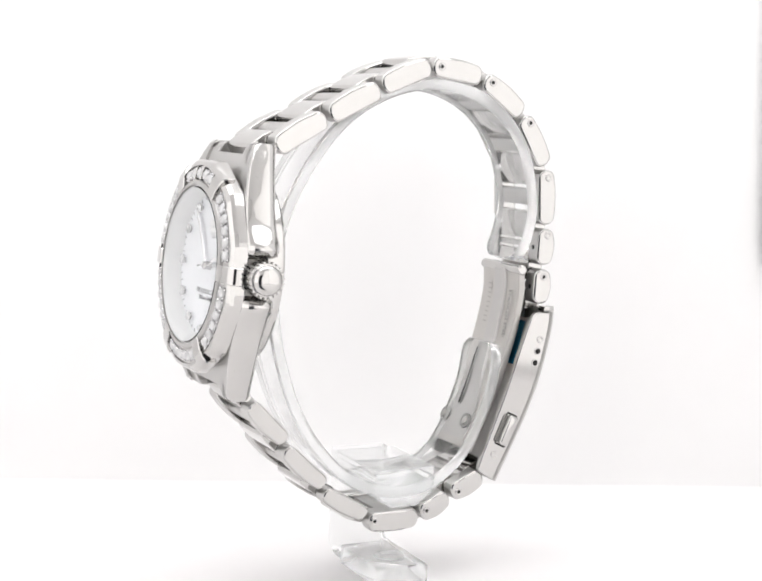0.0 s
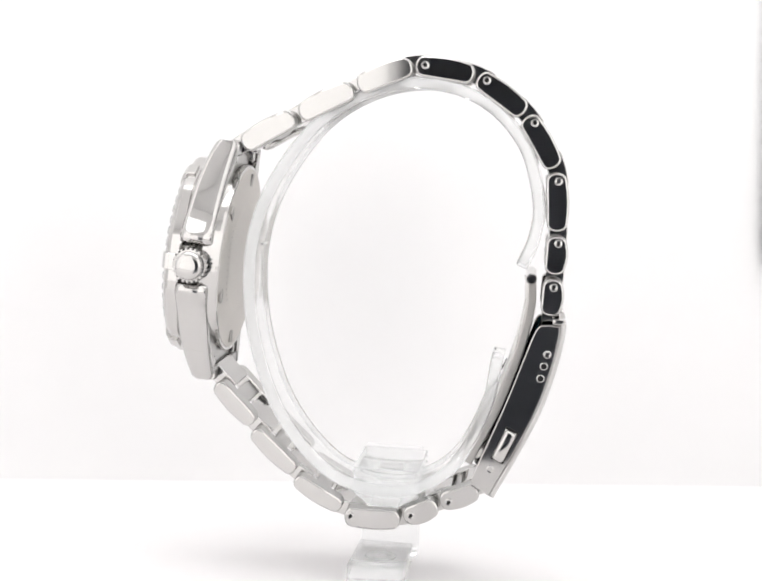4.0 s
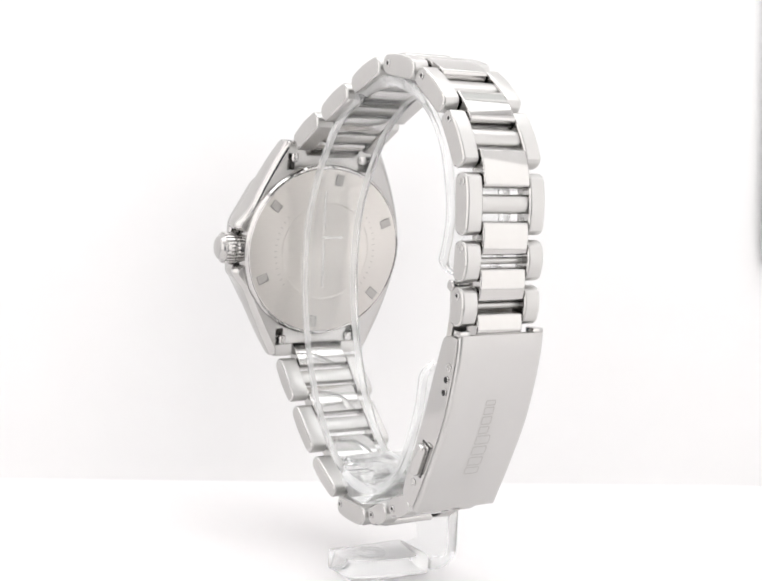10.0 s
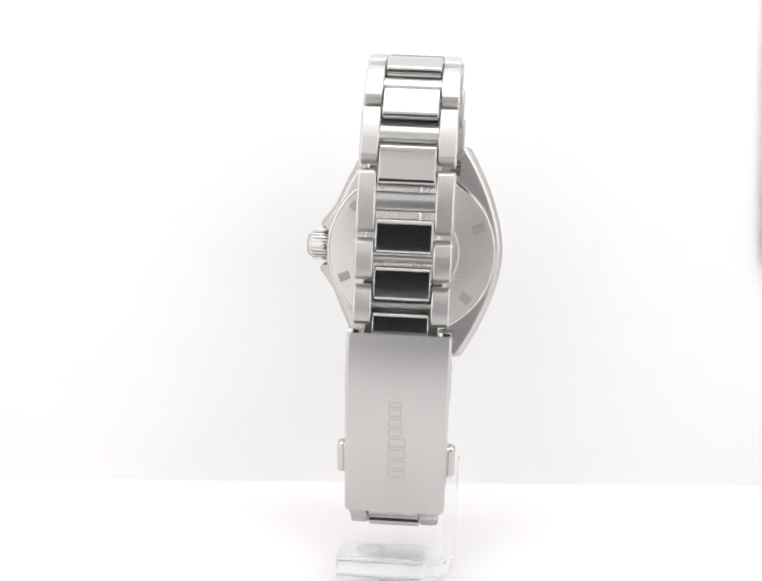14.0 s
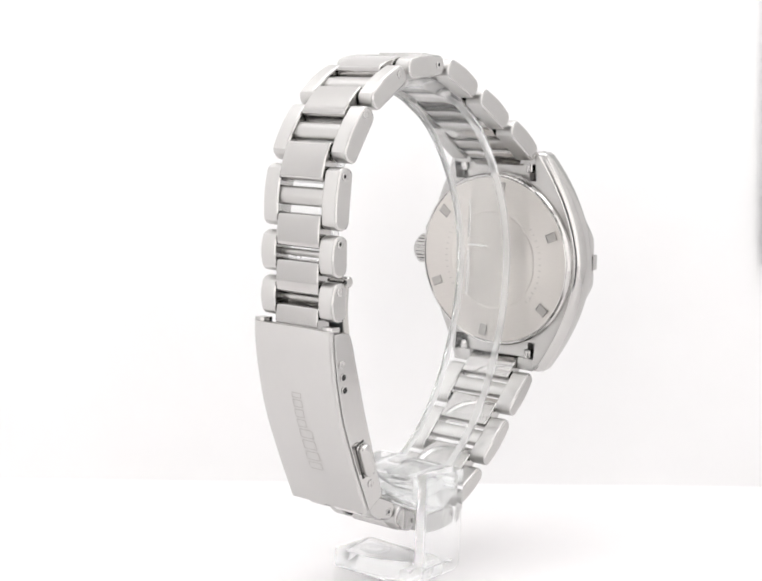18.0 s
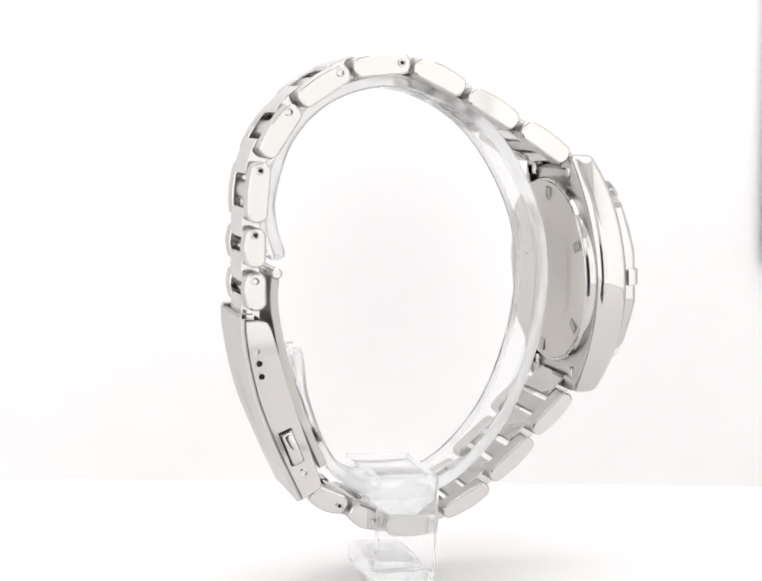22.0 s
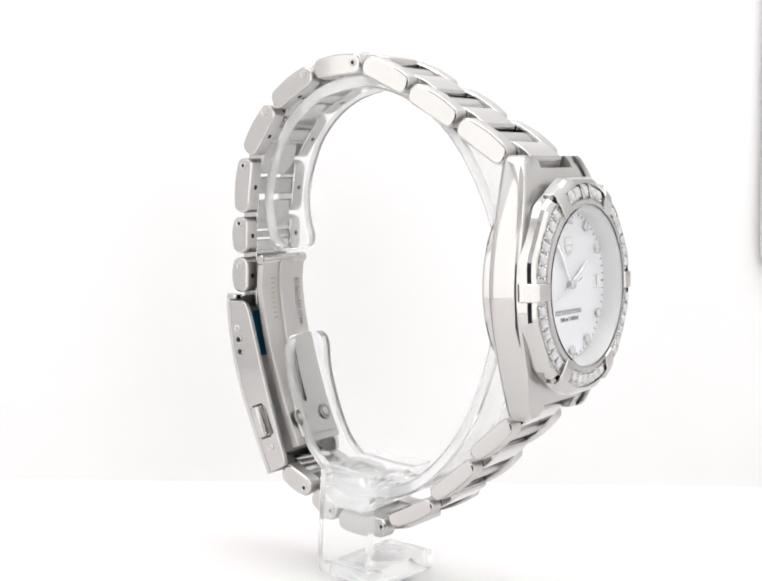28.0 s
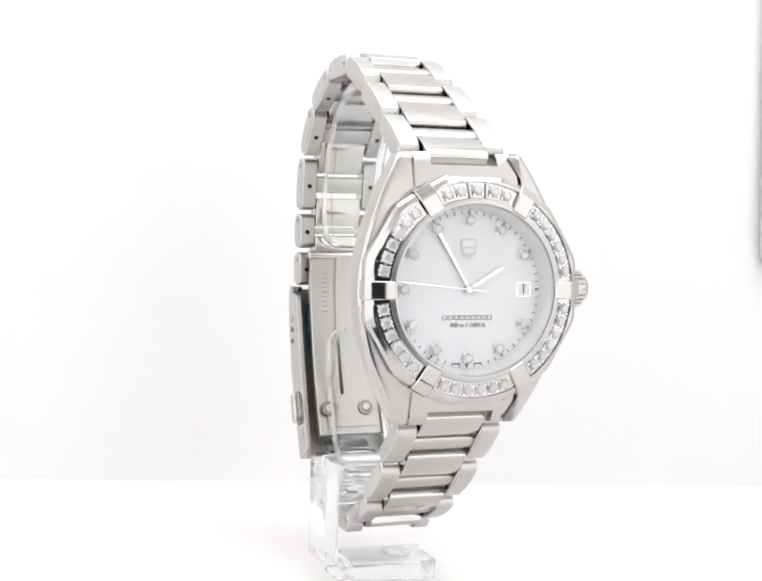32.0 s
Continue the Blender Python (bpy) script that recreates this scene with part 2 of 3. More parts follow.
def pin_mesh(r=0.56):
    bm = bmesh.new()
    turned(bm, [(r, -0.25), (r, 0.05), (r * 0.8, 0.1), (r * 0.5, 0.07), (r * 0.46, 0.03)], 18, "x")
    for f in bm.faces:
        f.material_index = 0
    # black disc in the pin's middle stands for the shade of its hole
    ring = [bm.verts.new((0.03, r * 0.47 * math.cos(2 * math.pi * k / 18), r * 0.47 * math.sin(2 * math.pi * k / 18))) for k in range(18)]
    bm.faces.new(ring).material_index = 1
    return mesh_of("pin", bm, [polished, hole_shade])


# a flush black disc, drawn for the shade in a hole
def hole_mesh():
    bm = bmesh.new()
    rings(bm, [[(rad * math.cos(2 * math.pi * k / 16), rad * math.sin(2 * math.pi * k / 16), z) for k in range(16)] for rad, z in ((0.36, 0.1), (0.36, -0.04), (0.3, -0.05))])
    return mesh_of("pin_hole_shade", bm, hole_shade)


HOLE = hole_mesh()
PIN = pin_mesh()
PIN_LIGHT = PIN.copy()
PIN_LIGHT.materials[1] = polished


def pin_at(y, z, half, parent, base, side, dark=True):
    """A pin's end in a side face; base is the parent's pose."""
    turn = pose(0, 0, 0) if side > 0 else pose(0, 0, 0, 0, 0, 180)
    spot = LIFT @ pose(side * half, y, z) @ turn
    return part("pin", PIN if dark else PIN_LIGHT, None, parent, "", base.inverted() @ spot)


# ends of each link in the side view, from twelve o'clock round to the clasp, and from the clasp to six o'clock
UPPER = [((-22.0, -3.55), (-14.8, 0.7), 7.25), ((-14.15, 1.0), (-6.75, 4.9), 6.95), ((-6.2, 5.3), (1.3, 8.45), 6.6),
         ((1.75, 8.5), (9.9, 7.45), 6.3), ((10.45, 7.15), (17.1, 2.6), 6.25), ((17.4, 2.05), (21.65, -4.8), 6.2),
         ((21.9, -5.5), (22.4, -13.6), 6.2), ((22.5, -14.2), (22.35, -19.6), 6.2), ((22.3, -20.2), (22.1, -25.4), 6.2)]
LOWER = [((13.4, -50.9), (8.1, -53.15), 6.0), ((7.7, -53.5), (3.0, -55.75), 6.1), ((2.5, -56.0), (-5.6, -56.0), 6.3),
         ((-6.2, -55.0), (-13.1, -51.2), 6.6), ((-13.2, -50.0), (-19.4, -44.4), 6.95), ((-19.4, -43.3), (-24.9, -37.8), 7.25)]
PINS = [(3.15, 8.47), (11.71, 6.69), (18.54, 1.22), (22.24, -6.65), (22.66, -15.2), (22.36, -21.35)]
LOW_PINS = [(9.3, -52.87), (3.96, -55.17), (-4.67, -55.8)]


def link(p, q, half, pins, dark, shift=pose(0, 0, 0), r=1.42):
    base = shift @ LIFT @ frame_of(p, q) @ pose(0, 0, r - 1.42)
    length = (Vector(q) - Vector(p)).length
    e, side_w = 1.05, 0.4 * half
    inner = half - side_w
    cross = 2.5 if length > 6.5 else 0.9
    bm = bmesh.new()
    if length > 6.5:
        prism(bm, bar_outline(cross, r - 0.37, 0.47 - r, 0.6, 0.12), -inner - 0.2, inner + 0.2, 0.1)
    else:
        prism(bm, bar_outline(cross, 0.2, -0.9, 0.3, 0.05), -inner - 0.2, inner + 0.2, 0.1)
    ob = part("bracelet_link", bm, brushed, watch, "", base)
    for s in (1, -1):
        bm = bmesh.new()
        a, b = sorted((s * inner, s * half))
        prism(bm, side_outline(length, r, e), a, b, 0.28)
        two_tone(bm)
        part("side_piece", bm, [brushed_long, polished], ob)
        if pins and shift.translation.x == 0:
            part("pin_hole_shade", HOLE, None, ob, "", pose(s * (inner + half) / 2, 0.02 * length, -r + 0.02))
        for y, z in pins:
            pin_at(y, z, half, ob, shift.inverted() @ base, s, dark[s < 0])
    return ob


def centre_piece(p, q, before, after, half, length=5.0, shift=pose(0, 0, 0), top=1.32):
    """The polished piece that bridges two links."""
    t = ((Vector(before[1]) - Vector(before[0])).normalized() + (Vector(after[1]) - Vector(after[0])).normalized()).normalized()
    mid = (Vector(p) + Vector(q)) / 2
    base = shift @ LIFT @ frame_of(mid - t, mid + t)
    bm = bmesh.new()
    w = half * 0.6 - 0.12
    prism(bm, bar_outline(length, top, -1.15, 0.55, 0.16), -w, w, 0.14)
    part("centre_link", bm, polished, watch, "polished steel centre piece", base)


for i, (p, q, half) in enumerate(UPPER):
    link(p, q, half, [PINS[i - 3]] if i >= 3 else [], (i in (3, 4, 5, 8), i in (3, 6, 7)))
for i, (p, q, half) in enumerate(LOWER):
    link(p, q, half, [LOW_PINS[i]] if i < 3 else [], (True, True), LOW, 1.42 if i < 3 else 1.13)
for chain in (UPPER, LOWER):
    for a, b in zip(chain, chain[1:]):
        short = (Vector(b[1]) - Vector(b[0])).length < 6.5
        centre_piece(a[1], b[0], a, b, (a[2] + b[2]) / 2, 4.4 if short else 5.1, LOW if chain is LOWER else pose(0, 0, 0), 0.8 if chain is LOWER and b[0][0] < -6 else 1.32)
centre_piece((-22.2, -3.4), (-21.9, -3.2), UPPER[0], UPPER[0], 7.2, 4.4)
centre_piece((-24.5, -37.5), (-24.8, -37.2), LOWER[5], LOWER[5], 7.2, 4.4, LOW, 0.8)
centre_piece((22.1, -25.4), (22.1, -26.0), UPPER[8], UPPER[8], 6.2, 4.2)
centre_piece((13.3, -50.7), (13.9, -50.4), LOWER[0], LOWER[0], 6.0, 3.6, LOW)


# ---- the folding clasp ----
def clasp():
    outer = spline([(24.4, -26.3), (24.25, -28.6), (23.4, -33.0), (21.7, -38.8), (18.9, -45.1), (15.55, -51.8)], 5)
    inner = spline([(21.9, -26.6), (20.4, -27.2), (18.85, -31.3), (16.6, -38.0), (13.7, -45.5), (12.3, -49.4), (13.1, -50.4)], 5)
    under = sides(outer, -0.8) if sides(outer, -0.8)[3].x < outer[3].x else sides(outer, 0.8)
    half = 6.7
    bm = bmesh.new()
    prism(bm, [tuple(p) for p in outer] + [tuple(p) for p in reversed(under)], -half, half, 0.36)
    cover = part("clasp_cover", bm, [brushed_long], watch, "satin steel clasp cover with engraved marks", LIFT)
    wall = [tuple(p) for p in under[1:]] + [tuple(p) for p in reversed(inner)]
    for s in (1, -1):
        bm = bmesh.new()
        a, b = sorted((s * (half - 0.85), s * (half - 0.02)))
        prism(bm, wall, a, b, 0.14)
        two_tone(bm)
        part("side_wall", bm, [brushed, polished], cover, "polished steel side of the clasp")
        # push button; a black box stands for the shade in its slot
        slot = pose(0, 16.7, -44.0, -23.5)
        bm = bmesh.new()
        box(bm, s * (half - 0.3) - 0.36, s * (half - 0.3) + 0.36, -1.0, 1.1, -2.6, 2.65, 0.2)
        part("button_slot", bm, hole_shade, cover, "black box that stands for the shade in the button's slot", slot)
        bm = bmesh.new()
        box(bm, s * half - 0.3, s * half + 0.3, -0.85, 0.85, -2.35, 2.35, 0.2)
        box(bm, s * (half + 0.5) - 0.65, s * (half + 0.5) + 0.65, -0.85, 0.85, -2.35, 2.35, 0.5, 4)
        part("push_button", bm, polished, cover, "polished steel push button", slot)
        for y, z, dark in ((22.0, -30.7, False), (21.62, -32.4, True), (21.25, -34.15, True), (14.9, -47.6, False)):
            pin_at(y, z, half, cover, LIFT, s, dark)
            if dark:
                # black disc over the pin stands for a shaded hole
                bm = bmesh.new()
                turned(bm, [(0.0, -0.1), (0.42, -0.1), (0.42, 0.12), (0.0, 0.12)], 18, "x")
                part("pin_hole_shade", bm, hole_shade, cover, "", pose(s * half, y, z))
    for s in (1, -1):
        bm = bmesh.new()
        x0, x1 = sorted((s * 5.0, s * 6.62))
        box(bm, x0, x1, 22.5, 24.25, -26.5, -25.75, 0.14)
        part("corner_lip", bm, polished, cover, "polished lip at the clasp's corner")
    # engraved maker's mark, as plain outlined shapes up the cover
    marks = [(1.3, 1.15), (1.6, 1.15), (1.65, 1.15), (1.6, 1.15), (1.35, 0.8), (1.45, 0.8), (1.35, 0.8), (0.95, 0.8)]
    at = -46.4
    for w, tall in marks:
        z = at + w / 2
        k = next(k for k in range(len(outer) - 1) if outer[k + 1].y <= z <= outer[k].y)
        t = (outer[k] - outer[k + 1]).normalized()
        p = outer[k + 1] + t * ((z - outer[k + 1].y) / t.y)
        bm = bmesh.new()
        h = w * 0.40 / t.y
        ring = [(math.copysign(abs(math.cos(a)) ** 0.25, math.cos(a)) * h, math.copysign(abs(math.sin(a)) ** 0.25, math.sin(a)) * tall + tall) for a in [math.pi / 10 * k for k in range(20)]]
        thin = inset(ring, 0.1)
        a, b = [bm.verts.new((1.1 - x, 0.03, z)) for z, x in ring], [bm.verts.new((1.1 - x, 0.03, z)) for z, x in thin]
        for k in range(20):
            bm.faces.new((a[k], a[(k + 1) % 20], b[(k + 1) % 20], b[k]))
        bmesh.ops.solidify(bm, geom=bm.faces[:], thickness=0.05)
        part("engraved_mark", bm, faint, cover, "", pose(-0.1, p.x, p.y, -math.degrees(math.atan2(t.x, t.y))))
        at += w
    # folding blade
    line = spline([(19.2, -19.9), (19.42, -22.0), (19.35, -25.0), (18.1, -31.0), (15.7, -38.4), (13.6, -43.2), (11.6, -47.3)], 4)
    a, b = sides(line, 0.6), sides(line, -0.6)
    bm = bmesh.new()
    prism(bm, [tuple(p) for p in a] + [tuple(p) for p in reversed(b)], -4.9, 4.9, 0.16)
    blade = part("clasp_blade", bm, blasted, watch, "matt steel folding blade inside the clasp", LIFT)
    inside = a if a[5].x < b[5].x else b
    bm = bmesh.new()
    strip = inside[1:-1]
    off = sides(strip, 0.4) if sides(strip, 0.4)[4].x < strip[4].x else sides(strip, -0.4)
    loops = []
    for k, (p, q) in enumerate(zip(strip, off)):
        t = k / (len(strip) - 1)
        w = 1.35 + 2.6 / (1 + math.exp(-(t - 0.72) * 16))
        loops.append([(-w + 0.3, p.x, p.y), (w + 0.3, p.x, p.y), (w + 0.18, q.x, q.y), (-w + 0.42, q.x, q.y)])
    rings(bm, loops)
    part("tongue", bm, brushed, blade, "matt steel tongue that widens towards its end")
    bm = bmesh.new()
    turned(bm, [(0.0, -5.25), (0.6, -5.25), (0.75, -5.1), (0.75, 5.1), (0.6, 5.25), (0.0, 5.25)], 20, "x")
    part("hinge_pin", bm, polished, blade, "bright steel hinge pin", pose(0, 19.25, -20.4))
    for s in (1, -1):
        spot = pose(s * 2.9 - 0.3, 12.18, -43.15, -27)
        bm = bmesh.new()
        turned(bm, [(0.0, 0.25), (0.5, 0.25), (0.62, 0.12), (0.66, -0.2)], 20)
        part("rivet", bm, blasted, blade, "", spot)
        # dark ring puts the shade of the rivet's recess into colour
        bm = bmesh.new()
        turned(bm, [(0.66, 0.06), (1.15, 0.06), (1.22, -0.2)], 24)
        part("rivet_recess_shade", bm, engraved, blade, "", spot)
    # black wedge for the shade of the narrow slot that divides the blade's end
    bm = bmesh.new()
    rings(bm, [[(x - 0.9, y, z) for x, y in ((-w, -0.08), (w, -0.08), (w, 0.08), (-w, 0.08))] for w, z in ((0.04, 6.2), (0.09, 2.0), (0.2, -2.4), (0.14, -2.8))])
    part("slot", bm, hole_shade, blade, "narrow black wedge for the shade in the blade's slot", pose(0, 14.15, -38.6, -21))
    writing("STAINLESS STEEL", 1.0, blade, engraved, pose(3.2, 18.6, -23.5, 0, 0, 0) @ pose(0, 0, 0, 82, 0, 0) @ pose(0, 0, 0, 0, 0, -90))
    # a second engraved line on the blade, as plain bars
    for k in range(9):
        bm = bmesh.new()
        box(bm, -0.42, 0.42, -0.03, 0.03, -0.1, 0.1, 0.02, 1)
        part("engraved_bar", bm, faint, blade, "", pose(-2.6, 18.72 - 0.012 * k * k, -23.2 - 0.72 * k, 5 + 1.1 * k))
    # blue protective film left between cover and blade
    bm = bmesh.new()
    box(bm, -4.5, 3.4, -0.1, 0.1, -3.4, 3.4, 0.09, 1)
    part("protective_film", bm, film_blue, watch, "blue protective film left inside the clasp", LIFT @ pose(0, 20.6, -31.6, -14))


def writing(text, size, parent, mat, m, align="LEFT"):
    cu = bpy.data.curves.new("lettering", "FONT")
    cu.body, cu.size, cu.extrude, cu.align_x, cu.align_y = text, size * U, 0.03 * U, align, "CENTER"
    tmp = new("lettering", cu)
    bpy.context.view_layer.update()
    me = bpy.data.meshes.new_from_object(tmp.evaluated_get(bpy.context.evaluated_depsgraph_get()))
    bpy.data.objects.remove(tmp)
    me.materials.clear()
    me.materials.append(mat)
    ob = new("lettering", me)
    ob.parent = parent
    ob.matrix_basis = put(m)
    return ob


clasp()

# ---- the case ----
CASE = pose(MID + 0.4, -25.3, FLOOR - 19.95, -4.6, 0, -0.6)       # leans back a little at twelve, and turned a little
DIAL = CASE @ pose(0, 1.5, 0)                   # the dial lies deep under the crystal


GUARD = [(0.0, 13.25), (2.3, 13.3), (2.55, 13.5), (2.8, 14.25), (3.2, 14.7), (3.7, 14.85), (4.2, 14.65), (5.0, 14), (5.9, 13.25), (6.7, 12.7),
         (8.0, 12.1), (10.0, 11.25), (12.3, 10.15), (14.4, 9.15), (17.0, 7.8)]      # height over the crown, half width with its guard


def case_width(z, side=-1):
    """Half the case's width at height z; the crown's side swells into the crown guards."""
    z = abs(z)
    if side > 0:
        return float(np.interp(z, [p[0] for p in GUARD], [p[1] for p in GUARD]))
    return 14.7 - 5.5 * (z / 16.3) ** 1.75


def case_front(z):
    return 3.6 - 2.0 * (abs(z) / 16.3) ** 3.0


def case_back(z):
    return -0.85 - 1.0 * (abs(z) / 16.3) ** 2.4


def case_loop(z, x0, side):
    """A cut through one side of the case at height z, from x0 outwards: upright flank, narrow bevel in front, wide bevel behind."""
    w, f, b = case_width(z, side), case_front(z), case_back(z)
    k = min(1.0, abs(z) / 16.3)
    if side > 0 and abs(z) < 6.0:                      # the guards are rounded off towards front and back
        k2 = max(0.0, case_width(z, side) - 13.4) * 0.22
    else:
        k2 = 0.0
    h = 0.25 * k
    q = 0.3 * k ** 1.5                                       # the lugs are bevelled a little more behind
    return [(x0, b), (w - 1.0 - 1.5 * q, b), (w - 0.72 - 1.4 * q, b + 0.03), (w - 0.42 - k2 - 0.7 * q, b + 0.2 + 0.25 * q), (w - 0.16 - k2, b + 0.5 + h), (w - 0.04 - k2 * 0.5, b + 0.8 + h), (w, b + 1.1 + h), (w, (b + f) / 2),
            (w, f - 0.8), (w - 0.04 - k2 * 0.4, f - 0.56 - k2 * 0.3), (w - 0.14 - k2, f - 0.36), (w - 0.32 - k2, f - 0.16), (w - 0.6 - k2, f - 0.03), (w - 1.0 - k2, f), (w - 2.2, f), (x0, f)]


def shade_case(bm):
    """Brushed in front, behind and round the crown, polished on the flanks."""
    bmesh.ops.recalc_face_normals(bm, faces=bm.faces)
    for f in bm.faces:
        c = f.calc_center_median()
        f.material_index = 1 if abs(f.normal.y) > 0.93 or (abs(c.z) < 2.4 and c.x > 12) else 0
    return bm


def case():
    bm = bmesh.new()
    zs = sorted([-12.6 + 25.2 * k / 44 for k in range(45)] + [q * s for s in (-1, 1) for q in (2.1, 2.35, 2.5, 2.65, 2.95, 3.3, 3.6, 3.85, 4.15, 4.4)])
    loops = []
    for z in zs:
        h, g = case_loop(z, 0.0, 1), case_loop(z, 0.0, -1)
        # the pocket that holds the dial
        pocket, deep = (math.sqrt(118.8 - z * z), 1.6) if abs(z) < 10.85 else (0.4, case_front(z) - 0.01)
        full = [(x, -y, z) for x, y in h[1:-1]] + [(pocket, -case_front(z), z), (pocket, -deep, z), (-pocket, -deep, z), (-pocket, -case_front(z), z)]
        full += [(-x, -y, z) for x, y in reversed(g[1:-1])]
        loops.append(full)
    rings(bm, loops)
    body = part("case", shade_case(bm), [polished, brushed], watch, "polished and brushed steel watch case", CASE, 48)
    for sx in (1, -1):
        for sz in (1, -1):
            bm = bmesh.new()
            ends = [12.3, 12.9, 13.5, 14.1, 14.7, 15.3, 15.9, 16.6, 17.0]
            loops = []
            for k, z in enumerate(ends):
                h = case_loop(z, 7.35, sx)
                if k == len(ends) - 1:
                    mx, my = 8.0, (case_front(z) + case_back(z)) / 2
                    h = [(mx + (x - mx) * 0.75, my + (y - my) * 0.75) for x, y in h]
                loops.append([(sx * x, -y, sz * z) for x, y in h])
            rings(bm, loops)
            part("lug", shade_case(bm), [polished, brushed], body, "", None, 48)
    # back
    bm = bmesh.new()
    turned(bm, [(13.75, 0.3), (13.75, -1.0), (13.7, -1.75), (13.5, -2.1), (13.28, -2.15), (13.18, -2.08), (13.08, -2.17), (8.1, -2.4), (7.75, -2.4), (7.62, -2.35), (7.4, -2.34), (0.0, -2.38)], 96)
    for f in bm.faces:
        c = f.calc_center_median()
        f.material_index = 1 if math.hypot(c.x, c.z) > 13.1 else 0
    back = part("caseback", bm, [sunray, polished], watch, "brushed steel screw-down case back", CASE, 20)
    # grey plates with two dark edges put each notch's shade into colour
    notch = bmesh.new()
    box(notch, -0.85, 0.85, -0.12, 0.12, -0.62, 0.62, 0.04, 1)
    me = mesh_of("notch", notch, faint)
    wall = bmesh.new()
    box(wall, -0.85, 0.85, -0.02, 0.17, -0.72, -0.6, 0.02, 1)
    box(wall, -0.95, -0.83, -0.02, 0.17, -0.72, 0.62, 0.02, 1)
    wall = mesh_of("notch_edge_shade", wall, engraved)
    for k in range(6):
        a = radians(38 + 60 * k)
        one = part("notch", me, None, back, "", pose(11.55 * math.cos(a), 2.27, 11.55 * math.sin(a), 0, -math.degrees(a), 0) @ pose(0, 0, 0, 0, 0, 5))
        part("notch_edge_shade", wall, None, one, "dark edge strips that stand for the shade in the recess")
    # worn engraving round the back, as plain strokes
    stroke = bmesh.new()
    box(stroke, -0.05, 0.05, -0.02, 0.02, -0.22, 0.22, 0.015, 1)
    me = mesh_of("engraved_stroke", stroke, faint)
    for k in list(range(-6, 7)) + list(range(22, 36)):
        a = radians(90 + k * 6.2)
        part("engraved_stroke", me, None, back, "", pose(8.75 * math.sin(a), 2.38, 8.75 * math.cos(a), 0, math.degrees(a), 0))
    # end links
    for sz in (1, -1):
        bm = bmesh.new()
        loops = []
        for z in (12.4, 13.4, 14.4, 15.4):
            f, b = case_front(z) - 0.25, case_back(z) + 0.9
            g = f - 1.1
            loops.append([(x, -y, sz * z) for x, y in ((-5.6, b), (5.6, b), (5.6, g), (7.25, g), (7.25, f - 0.3), (6.9, f), (-6.9, f), (-7.25, f - 0.3), (-7.25, g), (-5.6, g))])
        rings(bm, loops)
        for sx in (1, -1):
            loops = []
            for z in (15.2, 15.9, 16.6, 17.0):
                f, b = case_front(min(z, 16.3)) - 0.25 - max(0, z - 16.3), case_back(min(z, 16.3)) + 0.1
                loops.append([(sx * x, -y, sz * z) for x, y in ((4.45, b), (7.25, b), (7.25, f - 0.3), (6.9, f), (4.6, f), (4.45, f - 0.2))])
            rings(bm, loops)
        end = part("end_link", bm, brushed, watch, "brushed steel end link between the lugs", CASE)
        g = case_front(14) - 1.35
        for sx in (1, -1):
            # dark plate painted in for the shade of the spring bar's cavity
            bm = bmesh.new()
            x0, x1 = sorted((sx * 5.62, sx * 7.32))
            z0, z1 = sorted((sz * 12.7, sz * 15.35))
            box(bm, x0, x1, -g, -g + 0.25, z0, z1)
            part("hollow_shade", bm, engraved, end, "dark plate for the shade round the spring bar")
            bm = bmesh.new()
            turned(bm, [(0.0, x0), (0.42, x0), (0.42, x1), (0.0, x1)], 14, "x")
            part("spring_bar", bm, polished, end, "thin steel spring bar", pose(0, -g + 0.8, sz * 14.2))
            # the bent foot of the end link that clips over the spring bar
            bm = bmesh.new()
            x0, x1 = sorted((sx * 5.3, sx * 6.55))
            z0, z1 = sorted((sz * 13.75, sz * 15.5))
            box(bm, x0, x1, -g + 0.3, -case_back(14.6) - 0.15, z0, z1, 0.4, 3)
            part("link_foot", bm, polished, end, "polished bent foot of the end link")


